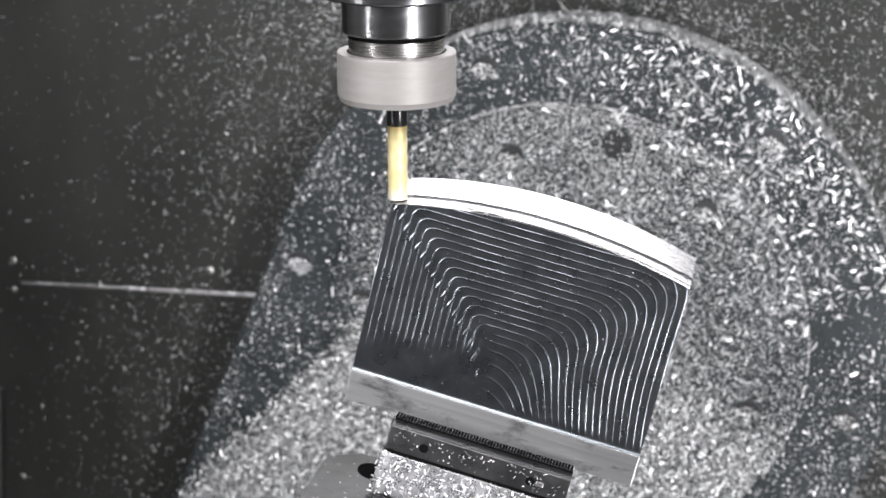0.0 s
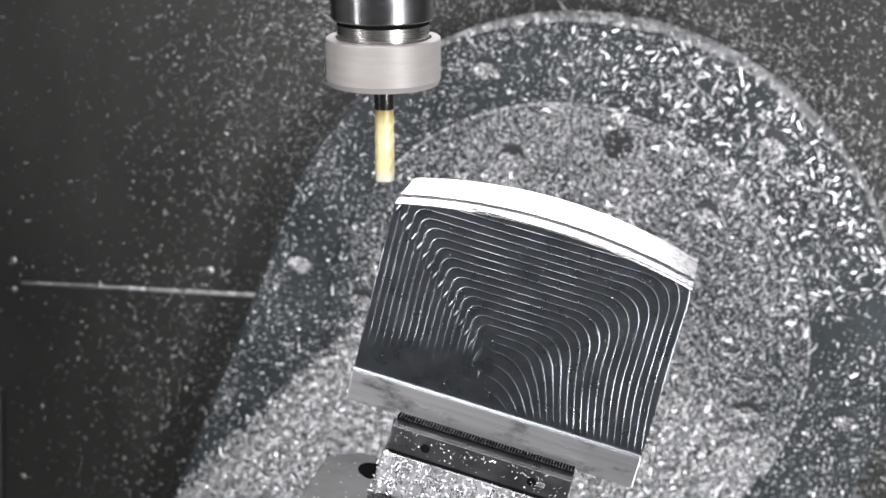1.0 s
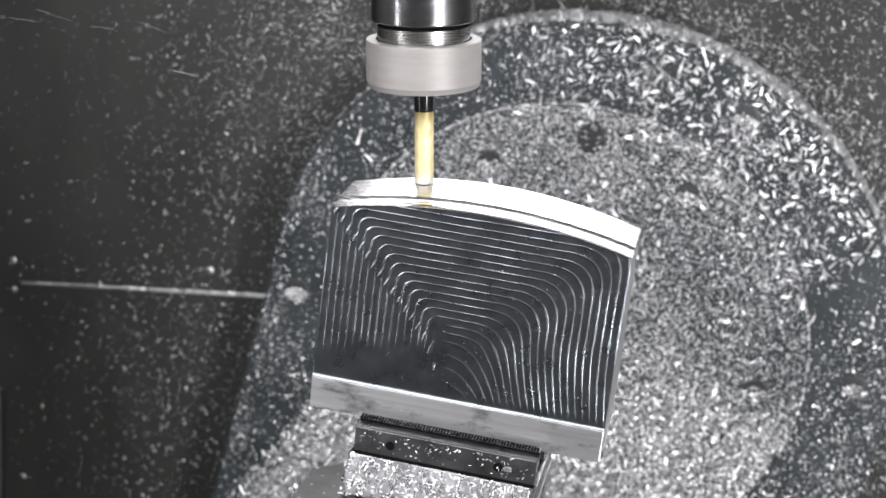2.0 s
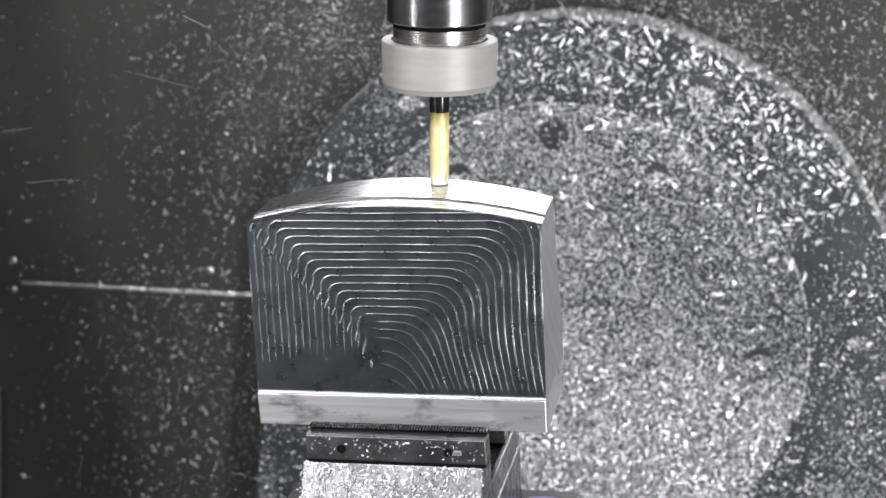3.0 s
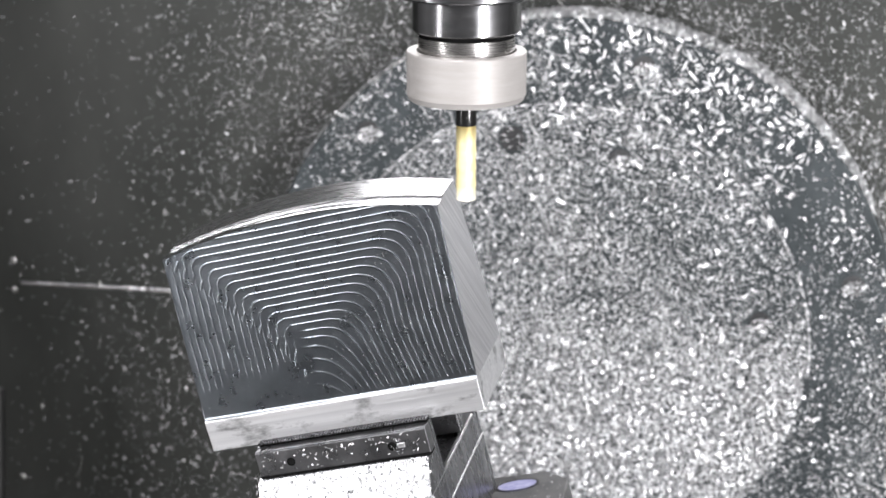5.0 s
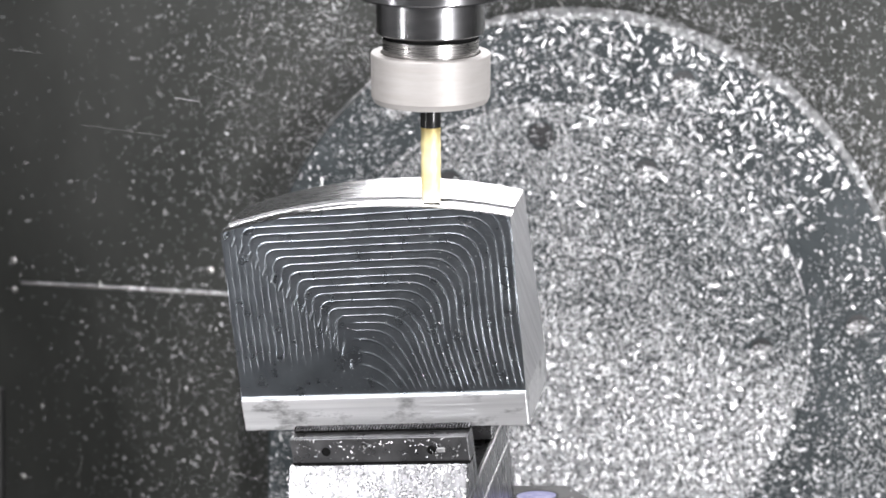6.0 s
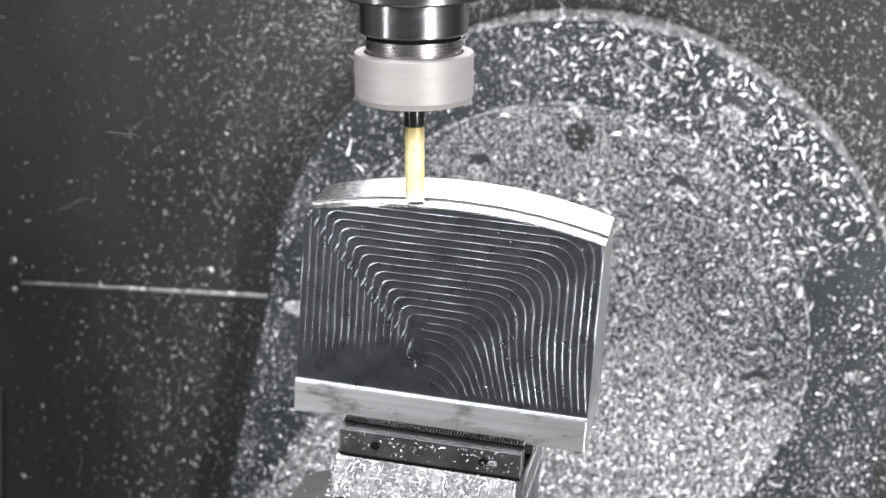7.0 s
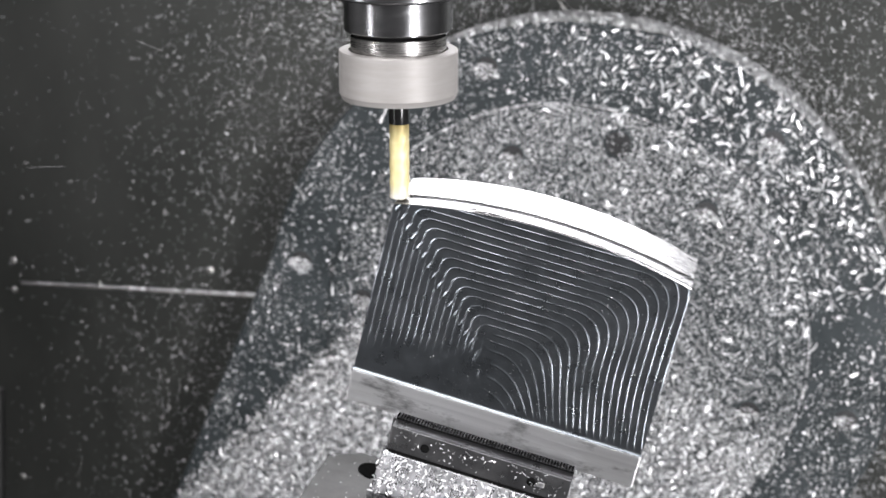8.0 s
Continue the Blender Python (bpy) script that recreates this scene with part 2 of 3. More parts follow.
# ---- machine enclosure ----
def enclosure():
    bm = bmesh.new()
    box(bm, -1.15, 1.15, WALL, WALL + 0.02, Z0 - 0.60, Z0 + 0.90)
    wall = tagged(new("wall_back", mesh_of("wall_back", bm, SHEET)), "stained sheet steel back wall speckled with chips", "wall", kind="structure")
    for nm, dims in (("wall_left", (-1.17, -1.15, -0.62, WALL + 0.02, Z0 - 0.60, Z0 + 0.90)),
                     ("wall_right", (1.15, 1.17, -0.62, WALL + 0.02, Z0 - 0.60, Z0 + 0.90)),
                     ("wall_front", (-1.15, 1.15, -0.64, -0.62, Z0 - 0.60, Z0 + 0.90)),
                     ("ceiling", (-1.17, 1.17, -0.64, WALL + 0.02, Z0 + 0.90, Z0 + 0.92)),
                     ("floor", (-1.17, 1.17, -0.64, WALL + 0.02, Z0 - 0.62, Z0 - 0.60))):
        tagged(new(nm, mesh_of(nm, box(bmesh.new(), *dims), ENCLOSURE)), "plain dark grey machine enclosure panel", "wall", kind="structure")
    # lap joint with its bright edge, and the rivets beside it
    bm = beam(bmesh.new(), [(WALL - 0.0022, -0.0013), (WALL - 0.0022, 0.0013), (WALL + 0.001, 0.0018), (WALL + 0.001, -0.0018)], -0.453, -0.20)
    seam = part("seam", bm, SEAM, wall, "bright scratched sheet edge")
    seam.matrix_world = pose(0, 0, Z0 + 0.0042, 0, -1.15, 0)
    r = np.random.default_rng(33)
    q = r.uniform(0, 1, 700) ** 0.6
    c = np.stack([-0.453 + 0.253 * q, np.full(700, WALL - 0.0025), Z0 - 0.0050 + 0.0052 * q + 0.0012 + 0.0008 * q * r.normal(0, 1, 700)], 1)
    swarf("seam_swarf", c, np.tile([0.0, -1.0, 0.6], (700, 1)), (0.001, 0.003), (0.0006, 0.0014), 0.4, CHIP, wall, 34, "chips lodged along the sheet edge")
    for x, z, r in ((-0.459, 0.0137, 0.003), (-0.4605, -0.0119, 0.003), (-0.288, 0.0173, 0.0035), (-0.469, -0.183, 0.003), (-0.384, -0.0005, 0.0015)):
        b = bmesh.new()
        bmesh.ops.create_uvsphere(b, u_segments=14, v_segments=8, radius=r)
        for v in b.verts:
            v.co.y *= 0.5
        rivet = part("rivet", b, SEAM, wall, "small bright rivet head", 40)
        rivet.matrix_world = pose(x, WALL, Z0 + z)
    strip = part("edge_strip", box(bmesh.new(), -0.006, 0.006, -0.004, 0.004, -0.0760, 0.0760, 0.001), ENCLOSURE, wall, "pale painted strip on the sheet steel")
    strip.matrix_world = pose(-0.4918, WALL - 0.004, Z0 - 0.176, 0, 5.7, 0)
    b = bmesh.new()
    box(b, -0.0006, 0.0006, -0.0004, 0.0004, -0.0065, 0.0065, 0.0002)
    sliver = part("sliver", b, SEAM, wall, "long bright sliver stuck to the sheet steel")
    sliver.matrix_world = pose(-0.0115, WALL - 0.0006, Z0 + 0.2365, 0, -38, 0)
    return wall


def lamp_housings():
    # housings and brackets made up to go with the added lamps
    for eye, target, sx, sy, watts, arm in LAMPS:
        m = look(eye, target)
        lamp = thing("added_lamp", m, "lamp added out of view, with a housing and bracket", "lamp", "machine lamps")
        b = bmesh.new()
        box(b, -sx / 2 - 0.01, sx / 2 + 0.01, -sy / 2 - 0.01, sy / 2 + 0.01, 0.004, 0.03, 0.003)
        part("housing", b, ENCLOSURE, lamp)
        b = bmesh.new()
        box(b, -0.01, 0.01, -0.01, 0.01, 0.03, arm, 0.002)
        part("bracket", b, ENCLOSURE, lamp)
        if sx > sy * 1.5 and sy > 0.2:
            # unseen board added along the far edge of the roof panel, shades the upper wall
            shade_board = part("shade_board", box(bmesh.new(), -0.43, 0.43, -0.003, 0.003, -0.12, 0.12, 0.001), ENCLOSURE, lamp)
            shade_board.matrix_basis = m.inverted() @ pose(eye[0], 0.31, Z0 + 0.75)


# ---- tilting plate ----
def plate_edge(z):
    """Left and right edge of the plate at height z."""
    arc = math.sqrt(max(0.0, 0.2305 ** 2 - (z - 0.003) ** 2))
    left = arc - 0.006 if z > 0 else 0.2255 - 0.175 * z
    right = arc + 0.006 if z > -0.05 else 0.2327 - 0.06 * (z + 0.05)
    return -left, right


HOLES = [(0.002, 0.154, 0.0095), (-0.067, 0.125, 0.008), (0.073, 0.124, 0.008), (0.143, -0.010, 0.008), (-0.149, -0.0125, 0.008),
         (0.102, 0.183, 0.0085), (-0.1, 0.18, 0.0085), (0.2095, 0.0035, 0.0085), (-0.2015, 0.001, 0.0085)]


def tilting_plate():
    plate = thing("tilting_plate", pose(0, 0, Z0), "dark round tilting plate caked with bright aluminium chips", "machine table")
    arc = [(0.006 + 0.2305 * math.sin(a), 0.003 + 0.2305 * math.cos(a)) for a in np.linspace(-1.558, 1.80, 97)]
    outline = arc + [(plate_edge(-0.42)[1], -0.42), (plate_edge(-0.42)[0], -0.42)]
    part("body", prism(bmesh.new(), outline, FACE, WALL - 0.006, 0.0012), IRON, plate)
    # raised round pad
    b = bmesh.new()
    disc_y(b, 0, 0, FACE - 0.0035, FACE + 0.002, 0.1745, 96)
    part("pad", b, IRON, plate, "slightly raised round pad")
    for x, z, r in HOLES:
        y = FACE - (0.0035 if math.hypot(x, z) < 0.1745 else 0.0)
        # a flat disc, its dark colour replaces the shaded depth of the hole
        b = bmesh.new()
        disc_y(b, x, z, y - 0.0006, y + 0.0005, r * 0.93)
        part("bolt_hole", b, DARK_FILL, plate, "dark disc painted as a shaded bolt hole half filled with chips")
        b = bmesh.new()
        n = 28
        for k in range(n):
            a0, a1 = 2 * math.pi * k / n, 2 * math.pi * (k + 1) / n
            for ra, ya, rb, yb in ((r * 0.92, y - 0.0004, r, y - 0.0005), (r, y - 0.0005, r * 1.12, y - 0.0001)):
                vs = [b.verts.new((x + q * math.cos(a), yy, z + q * math.sin(a))) for q, a, yy in ((ra, a0, ya), (ra, a1, ya), (rb, a1, yb), (rb, a0, yb))]
                b.faces.new(vs)
        part("hole_rim", b, IRON, plate)
    return plate


def plate_swarf(plate):
    rng = np.random.default_rng(5)

    def scatter(n, keep, seed, y=FACE):
        r = np.random.default_rng(seed)
        x = r.uniform(-0.27, 0.27, n * 4)
        z = r.uniform(-0.30, 0.238, n * 4)
        zs = np.linspace(-0.30, 0.238, 200)
        edge = np.array([plate_edge(q) for q in zs])
        ok = (x > np.interp(z, zs, edge[:, 0]) + 0.002) & (x < np.interp(z, zs, edge[:, 1]) - 0.002)
        for hx, hz, hr in HOLES:
            ok &= (np.hypot(x - hx, z - hz) > hr * 1.12) | (hr < 0.009) & (z < hz - hr * 0.25) & (r.uniform(0, 1, len(x)) < 0.7)
        ok &= r.uniform(0, 1, len(x)) < keep(x, z)
        x, z = x[ok][:n], z[ok][:n]
        yy = np.where(np.hypot(x, z) < 0.1745, FACE - 0.0036, FACE - 0.0001)
        return np.stack([x, yy, z], 1)

    def clump(x, z, s, seed):
        """Patchy cover from a few waves."""
        r = np.random.default_rng(seed)
        v = np.zeros_like(x)
        for _ in range(9):
            a, p = r.uniform(0, 2 * math.pi, 2)
            k = s * r.uniform(0.6, 1.8)
            v += np.sin(k * (x * math.cos(a) + z * math.sin(a)) + p)
        return 0.5 + v / 9

    def piled(x, z):
        """1 where chips pile up thickly, below the sloping front of the heap."""
        edge = np.where(x < -0.14, -0.03 + (x + 0.14) * 1.65, np.where(x < 0.0, -0.03, -0.03 - 0.25 * x))
        return np.clip((edge - z) / np.where(x < -0.10, 0.045, 0.12) + 0.55, 0, 1) * np.where((np.hypot(x, z) > 0.1745) & (x > 0.05), 0.12, 1.0)

    def fine(x, z):
        rr = np.hypot(x, z)
        left = np.clip((x + 0.20) / 0.12, 0.25, 1)
        bare = np.clip((x - 0.12) / 0.06, 0, 1) * np.clip((0.15 - z) / 0.06, 0, 1)
        base = np.where(rr < 0.1745, 0.64 * left * (1 - 0.45 * np.clip(x / 0.15, 0, 1) * np.clip((z + 0.08) / 0.06, 0, 1)), (0.16 - 0.06 * bare) * (0.4 + 0.6 * left))
        return np.clip(base + 0.3 * (clump(x, z, 60, 3) - 0.5) + piled(x, z), 0.04, 1)

    def coarse(x, z):
        rr = np.hypot(x, z)
        ang = np.degrees(np.arctan2(x, z))
        ring = np.clip((rr - 0.150) / 0.02, 0, 1) * np.exp(-((ang - 29) / 36) ** 4)
        return np.clip(ring * (0.4 + 1.2 * (clump(x, z, 90, 8) - 0.2)) + 0.03 + 0.08 * piled(x, z), 0, 1)

    def rim(n, seed):
        r = np.random.default_rng(seed)
        a = np.where(r.uniform(0, 1, n) < 0.85, r.uniform(-0.75, 1.35, n), r.uniform(-1.1, 1.6, n))
        c = np.stack([0.006 + 0.2312 * np.sin(a), r.uniform(FACE - 0.002, WALL - 0.004, n), 0.003 + 0.2312 * np.cos(a)], 1)
        return c, np.stack([np.sin(a), -0.5 * np.ones(n), np.cos(a)], 1)

    c = scatter(165000, fine, 11)
    front = lambda q: np.tile([0.0, -1.0, 0.15], (len(q), 1))
    swarf("fine_swarf", c, front(c), (0.0008, 0.0024), (0.0005, 0.0011), 0.38, DUST, plate, 21, "fine bright aluminium chips stuck to the oily plate")
    c = scatter(2500, coarse, 12)
    swarf("coarse_swarf", c, front(c), (0.0045, 0.0088), (0.0012, 0.0021), 0.30, CHIP, plate, 22, "long curled aluminium chips", 0.7)
    c = scatter(30000, lambda x, z: piled(x, z) + 0.05, 13)
    swarf("heaped_swarf", c - [0, 0.0015, 0], front(c), (0.0013, 0.0038), (0.0007, 0.0016), 0.42, CHIP, plate, 23, "thick heap of bright aluminium chips", 0.7)
    c, nn = rim(8000, 14)
    swarf("rim_swarf", c, nn, (0.0018, 0.0052), (0.0008, 0.0019), 0.5, CHIP, plate, 24, "chips lying on the edge of the plate", 0.6)
    c = []
    for i, (hx, hz, hr) in enumerate(HOLES):
        k = 30 if i == 0 else 230 if i == 8 else 130
        a, q = rng.uniform(0, 2 * math.pi, k), np.sqrt(rng.uniform(0, 1, k)) * hr * 1.1
        zz = hz + q * np.sin(a) * (0.9 if i == 0 else 0.62) - (0.0 if i == 0 else hr * 0.34)
        yy = FACE - (0.0042 if math.hypot(hx, hz) < 0.1745 else 0.0007)
        c.append(np.stack([hx + q * np.cos(a), np.full(k, yy), zz], 1))
    c = np.concatenate(c)
    swarf("hole_swarf", c, front(c), (0.0010, 0.0026), (0.0005, 0.0011), 0.45, CHIP, plate, 26, "chips packed into the bolt holes", 0.6)
    # thin line of chips in the step of the round pad
    a = rng.uniform(-1.15, 1.9, 900)
    c = np.stack([0.1757 * np.sin(a), np.full(900, FACE - 0.002), 0.1757 * np.cos(a)], 1)
    swarf("step_swarf", c, front(c), (0.0014, 0.003), (0.0006, 0.0012), 0.5, CHIP, plate, 25, "chips caught in the step of the pad")


def wall_swarf(wall):
    r = np.random.default_rng(31)
    n = 300000
    x = r.uniform(-0.52, 0.34, n)
    z = r.uniform(-0.30, 0.34, n)
    spray = np.exp(-((x + 0.14) / 0.125) ** 2) * np.clip((z + 0.02) / 0.14, 0.12, 1)
    patch = 0.75 + 0.5 * np.sin(70 * x + 25 * z) * np.sin(48 * z - 33 * x + 1.1)
    cover = 0.010 + 0.50 * spray * patch + 0.16 * np.clip((x - 0.05) / 0.1, 0, 1) + 0.03 * np.clip((x + 0.40) / 0.25, 0, 1)
    cover = cover + 0.10 * np.exp(-((x + 0.30) / 0.09) ** 2) * (z < 0.02)
    # denser chips beyond the rim of the plate, added for a soft bright halo
    cover = cover + 0.40 * np.exp(-((np.hypot(x - 0.006, z - 0.003) - 0.240) / 0.016) ** 2) * (x > 0.02)
    ok = r.uniform(0, 1, n) < cover
    c = np.stack([x[ok], np.full(ok.sum(), WALL - 0.0002), z[ok] + Z0], 1)
    most = int(len(c) * 0.86)
    up = np.tile([0.0, -1.0, 0.1], (len(c), 1))
    swarf("wall_swarf", c[:most], up[:most], (0.0007, 0.0026), (0.0003, 0.0009), 0.4, DUST, wall, 32, "fine chips stuck to the wet sheet steel")
    swarf("wall_swarf", c[most:], up[most:], (0.0028, 0.0058), (0.0005, 0.0010), 0.4, DUST, wall, 35, "longer curled chips stuck to the wet sheet steel")


# ---- work piece and its clamping ----
HALF = 0.0626                 # half width of the work piece
FRONT = 0.5520                # y of its foot's front


def face_y(z):
    """Depth of the milled flank at height z: a small fillet, then a slight lean away."""
    z1 = 0.1421
    y = 0.5535 + (z - z1) * 0.095
    d = (z - z1) / 0.0014
    if d < 1:
        y -= 0.0006 * (1 - d) ** 2
    return y


def front_top(x, share=1.0):
    """Height of the crown's front edge; share fades the slight flattening towards the back."""
    return np.sqrt(0.2240 ** 2 - x * x) - 0.0016 * share * (1 - (x / HALF) ** 2)


def soft_min(a, b, k):
    """The smaller of two, rounded where they meet."""
    h = np.clip(0.5 + 0.5 * (b - a) / k, 0, 1)
    return b * (1 - h) + a * h - k * h * (1 - h)


def workpiece():
    piece = thing("workpiece", pose(0, 0, Z0), "half-milled aluminium blade blank with contour tool marks", "workpiece")
    # milled flank: nested cutter passes leave low cusps
    nx, nz = 900, 540
    xs = np.linspace(-HALF, HALF, nx)
    verts = np.empty((nz, nx, 3))
    for j in range(nz):
        v = j / (nz - 1)
        ztop = front_top(xs)
        z = 0.1421 + (ztop - 0.1421) * v
        # passes counted from the crown, from the near end and from the far end; each ridge is a whole number
        top = np.where(z > 0.1682, (0.2198 - z) / 0.00328, 15.73 + (0.1682 - z) / 0.0055)
        near = (xs + 0.0564) / 0.0031 + np.where(xs > -0.011, 8.0, 0.0)
        flare = np.clip((0.175 - z) / 0.033, 0, 1) ** 1.6 * (0.003 + 0.008 * np.clip((0.060 - xs) / 0.060, 0, 1))
        far = (0.0590 - xs + flare) / 0.0032
        d = soft_min(soft_min(top, near, 1.8), far, 4.6)
        d = d + 0.035 * np.sin(95 * xs + 40 * z) * np.sin(130 * z - 30 * xs + 1.0)
        s = d - np.floor(d)
        # ridges die out above the foot on the near side
        dark_end = np.clip((z - (0.1525 + 0.16 * (xs + 0.0635))) / 0.007, 0, 1)
        toward = np.clip((xs + 0.012) / 0.008, 0, 1)
        alive = (dark_end * (1 - toward) + toward) * np.where(z < 0.177, np.clip(np.abs(xs + 0.011) / 0.004 - 0.3, 0, 1), 1.0) * np.clip((z - 0.1425) / 0.004, 0, 1)
        alive = alive * np.where((top - near > 1.6) & (xs < -0.03) & (top - near < 4.5), 0.6, 1.0)
        ridge = np.maximum(0, 1 - np.minimum(s, 1 - s) / 0.13) ** 1.4 * alive
        # torn hooks beside the corner of each pass
        past = top - near
        for centre, reach, shift, size in ((3.1, 0.75, 0.30, 1.5), (2.25, 0.40, -0.02, 0.9)):
            e = near + (past - centre) / 3 + shift
            e = e - np.floor(e)
            hook = np.maximum(0, 1 - np.minimum(e, 1 - e) / 0.19) * np.clip(1.3 - ((past - centre) / reach) ** 2, 0, 1) * (near < 15.5)
            ridge = np.maximum(ridge, size * hook)
        amp = 0.00017 * (0.9 + 0.25 * np.sin(210 * xs + 3 * v) * np.sin(170 * z + 1.3))
        torn = np.clip((0.1462 - z) / 0.002, 0, 1) * np.clip((0.0 - xs) / 0.01, 0, 1)
        y = np.array([face_y(q) for q in z]) - amp * ridge - 0.00004 * (2 * s - 1) ** 2 * alive - 0.00002 * torn * np.sin((xs + 0.6 * z) * 4600)
        verts[j] = np.stack([xs, y, z], 1)
    idx = np.arange(nx * nz).reshape(nz, nx)
    faces = np.stack([idx[:-1, :-1], idx[:-1, 1:], idx[1:, 1:], idx[1:, :-1]], -1).reshape(-1, 4)
    me = bpy.data.meshes.new("milled_flank")
    me.vertices.add(nx * nz)
    me.vertices.foreach_set("co", verts.astype(np.float32).ravel())
    me.loops.add(faces.size)
    me.loops.foreach_set("vertex_index", faces.astype(np.int32).ravel())
    me.polygons.add(len(faces))
    me.polygons.foreach_set("loop_start", np.arange(0, faces.size, 4, dtype=np.int32))
    me.update(calc_edges=True)
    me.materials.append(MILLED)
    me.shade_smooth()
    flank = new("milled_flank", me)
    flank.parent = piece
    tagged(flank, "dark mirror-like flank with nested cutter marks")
    # cylindrical crown, with the narrow step of the pass that is being cut
    b = bmesh.new()
    # depth, radius, and how much lower it lies towards the far end
    section = [(face_y(0.2200), 0.2240, 0), (0.5622, 0.2243, 0), (0.5626, 0.2243, 0.0006), (0.5632, 0.2243, 0.0006), (0.5636, 0.2244, 0), (0.5686, 0.2246, 0), (0.5689, 0.2236, 0),
               (0.5697, 0.2236, 0), (0.5700, 0.2256, 0), (0.5935, 0.2264, 0)]
    rows = []
    for y, r, low in section:
        share = np.clip((0.590 - y) / 0.029, 0, 1)
        rows.append([b.verts.new((x, y, math.sqrt(r * r - x * x) - 0.0016 * share * (1 - (x / HALF) ** 2) - low * np.clip((x + 0.035) / 0.03, 0, 1))) for x in np.linspace(-HALF, HALF, 97)])
    for p, q in zip(rows, rows[1:]):
        for i in range(96):
            b.faces.new((p[i], p[i + 1], q[i + 1], q[i]))
    part("crown", b, TOPCUT, piece, "bright freshly cut curved top", 25)
    # ends and back
    for x in (-HALF, HALF):
        b = bmesh.new()
        side = [(face_y(q), q) for q in np.linspace(0.1421, math.sqrt(0.2240 ** 2 - HALF ** 2), 14)]
        side += [(0.5935, math.sqrt(0.2264 ** 2 - HALF ** 2)), (0.599, 0.180), (0.604, 0.142)]
        vs = [b.verts.new((x, y, z)) for y, z in side]
        b.faces.new(vs if x > 0 else vs[::-1])
        part("end_face", b, SIDECUT, piece, "obliquely ground end face")
    b = bmesh.new()
    lines = []
    for y, z in ((0.5935, None), (0.599, 0.180), (0.604, 0.142)):
        lines.append([b.verts.new((x, y, math.sqrt(0.2264 ** 2 - x * x) if z is None else z)) for x in np.linspace(-HALF, HALF, 33)])
    for p, q in zip(lines, lines[1:]):
        for i in range(32):
            b.faces.new((p[i], p[i + 1], q[i + 1], q[i]))
    part("back_face", b, SIDECUT, piece)
    b = bmesh.new()
    beam(b, [(FRONT, 0.1279), (FRONT, 0.1421), (0.604, 0.1421), (0.604, 0.1325), (0.598, 0.1279)], -HALF, HALF, 0.0003)
    part("foot", b, SAWN, piece, "pale sawn clamping foot")
    r = np.random.default_rng(51)
    n = 1500
    z = r.uniform(0.144, 0.216, n)
    c = np.stack([-HALF + 2 * HALF * r.uniform(0, 1, n) ** 0.45, np.array([face_y(q) for q in z]) - 0.0003, z], 1)
    swarf("flank_swarf", c, np.tile([0.0, -1, 0.1], (n, 1)), (0.00012, 0.00045), (0.00007, 0.00020), 0.4, CHIP, piece, 52, "specks of swarf stuck to the oily flank")
    return piece


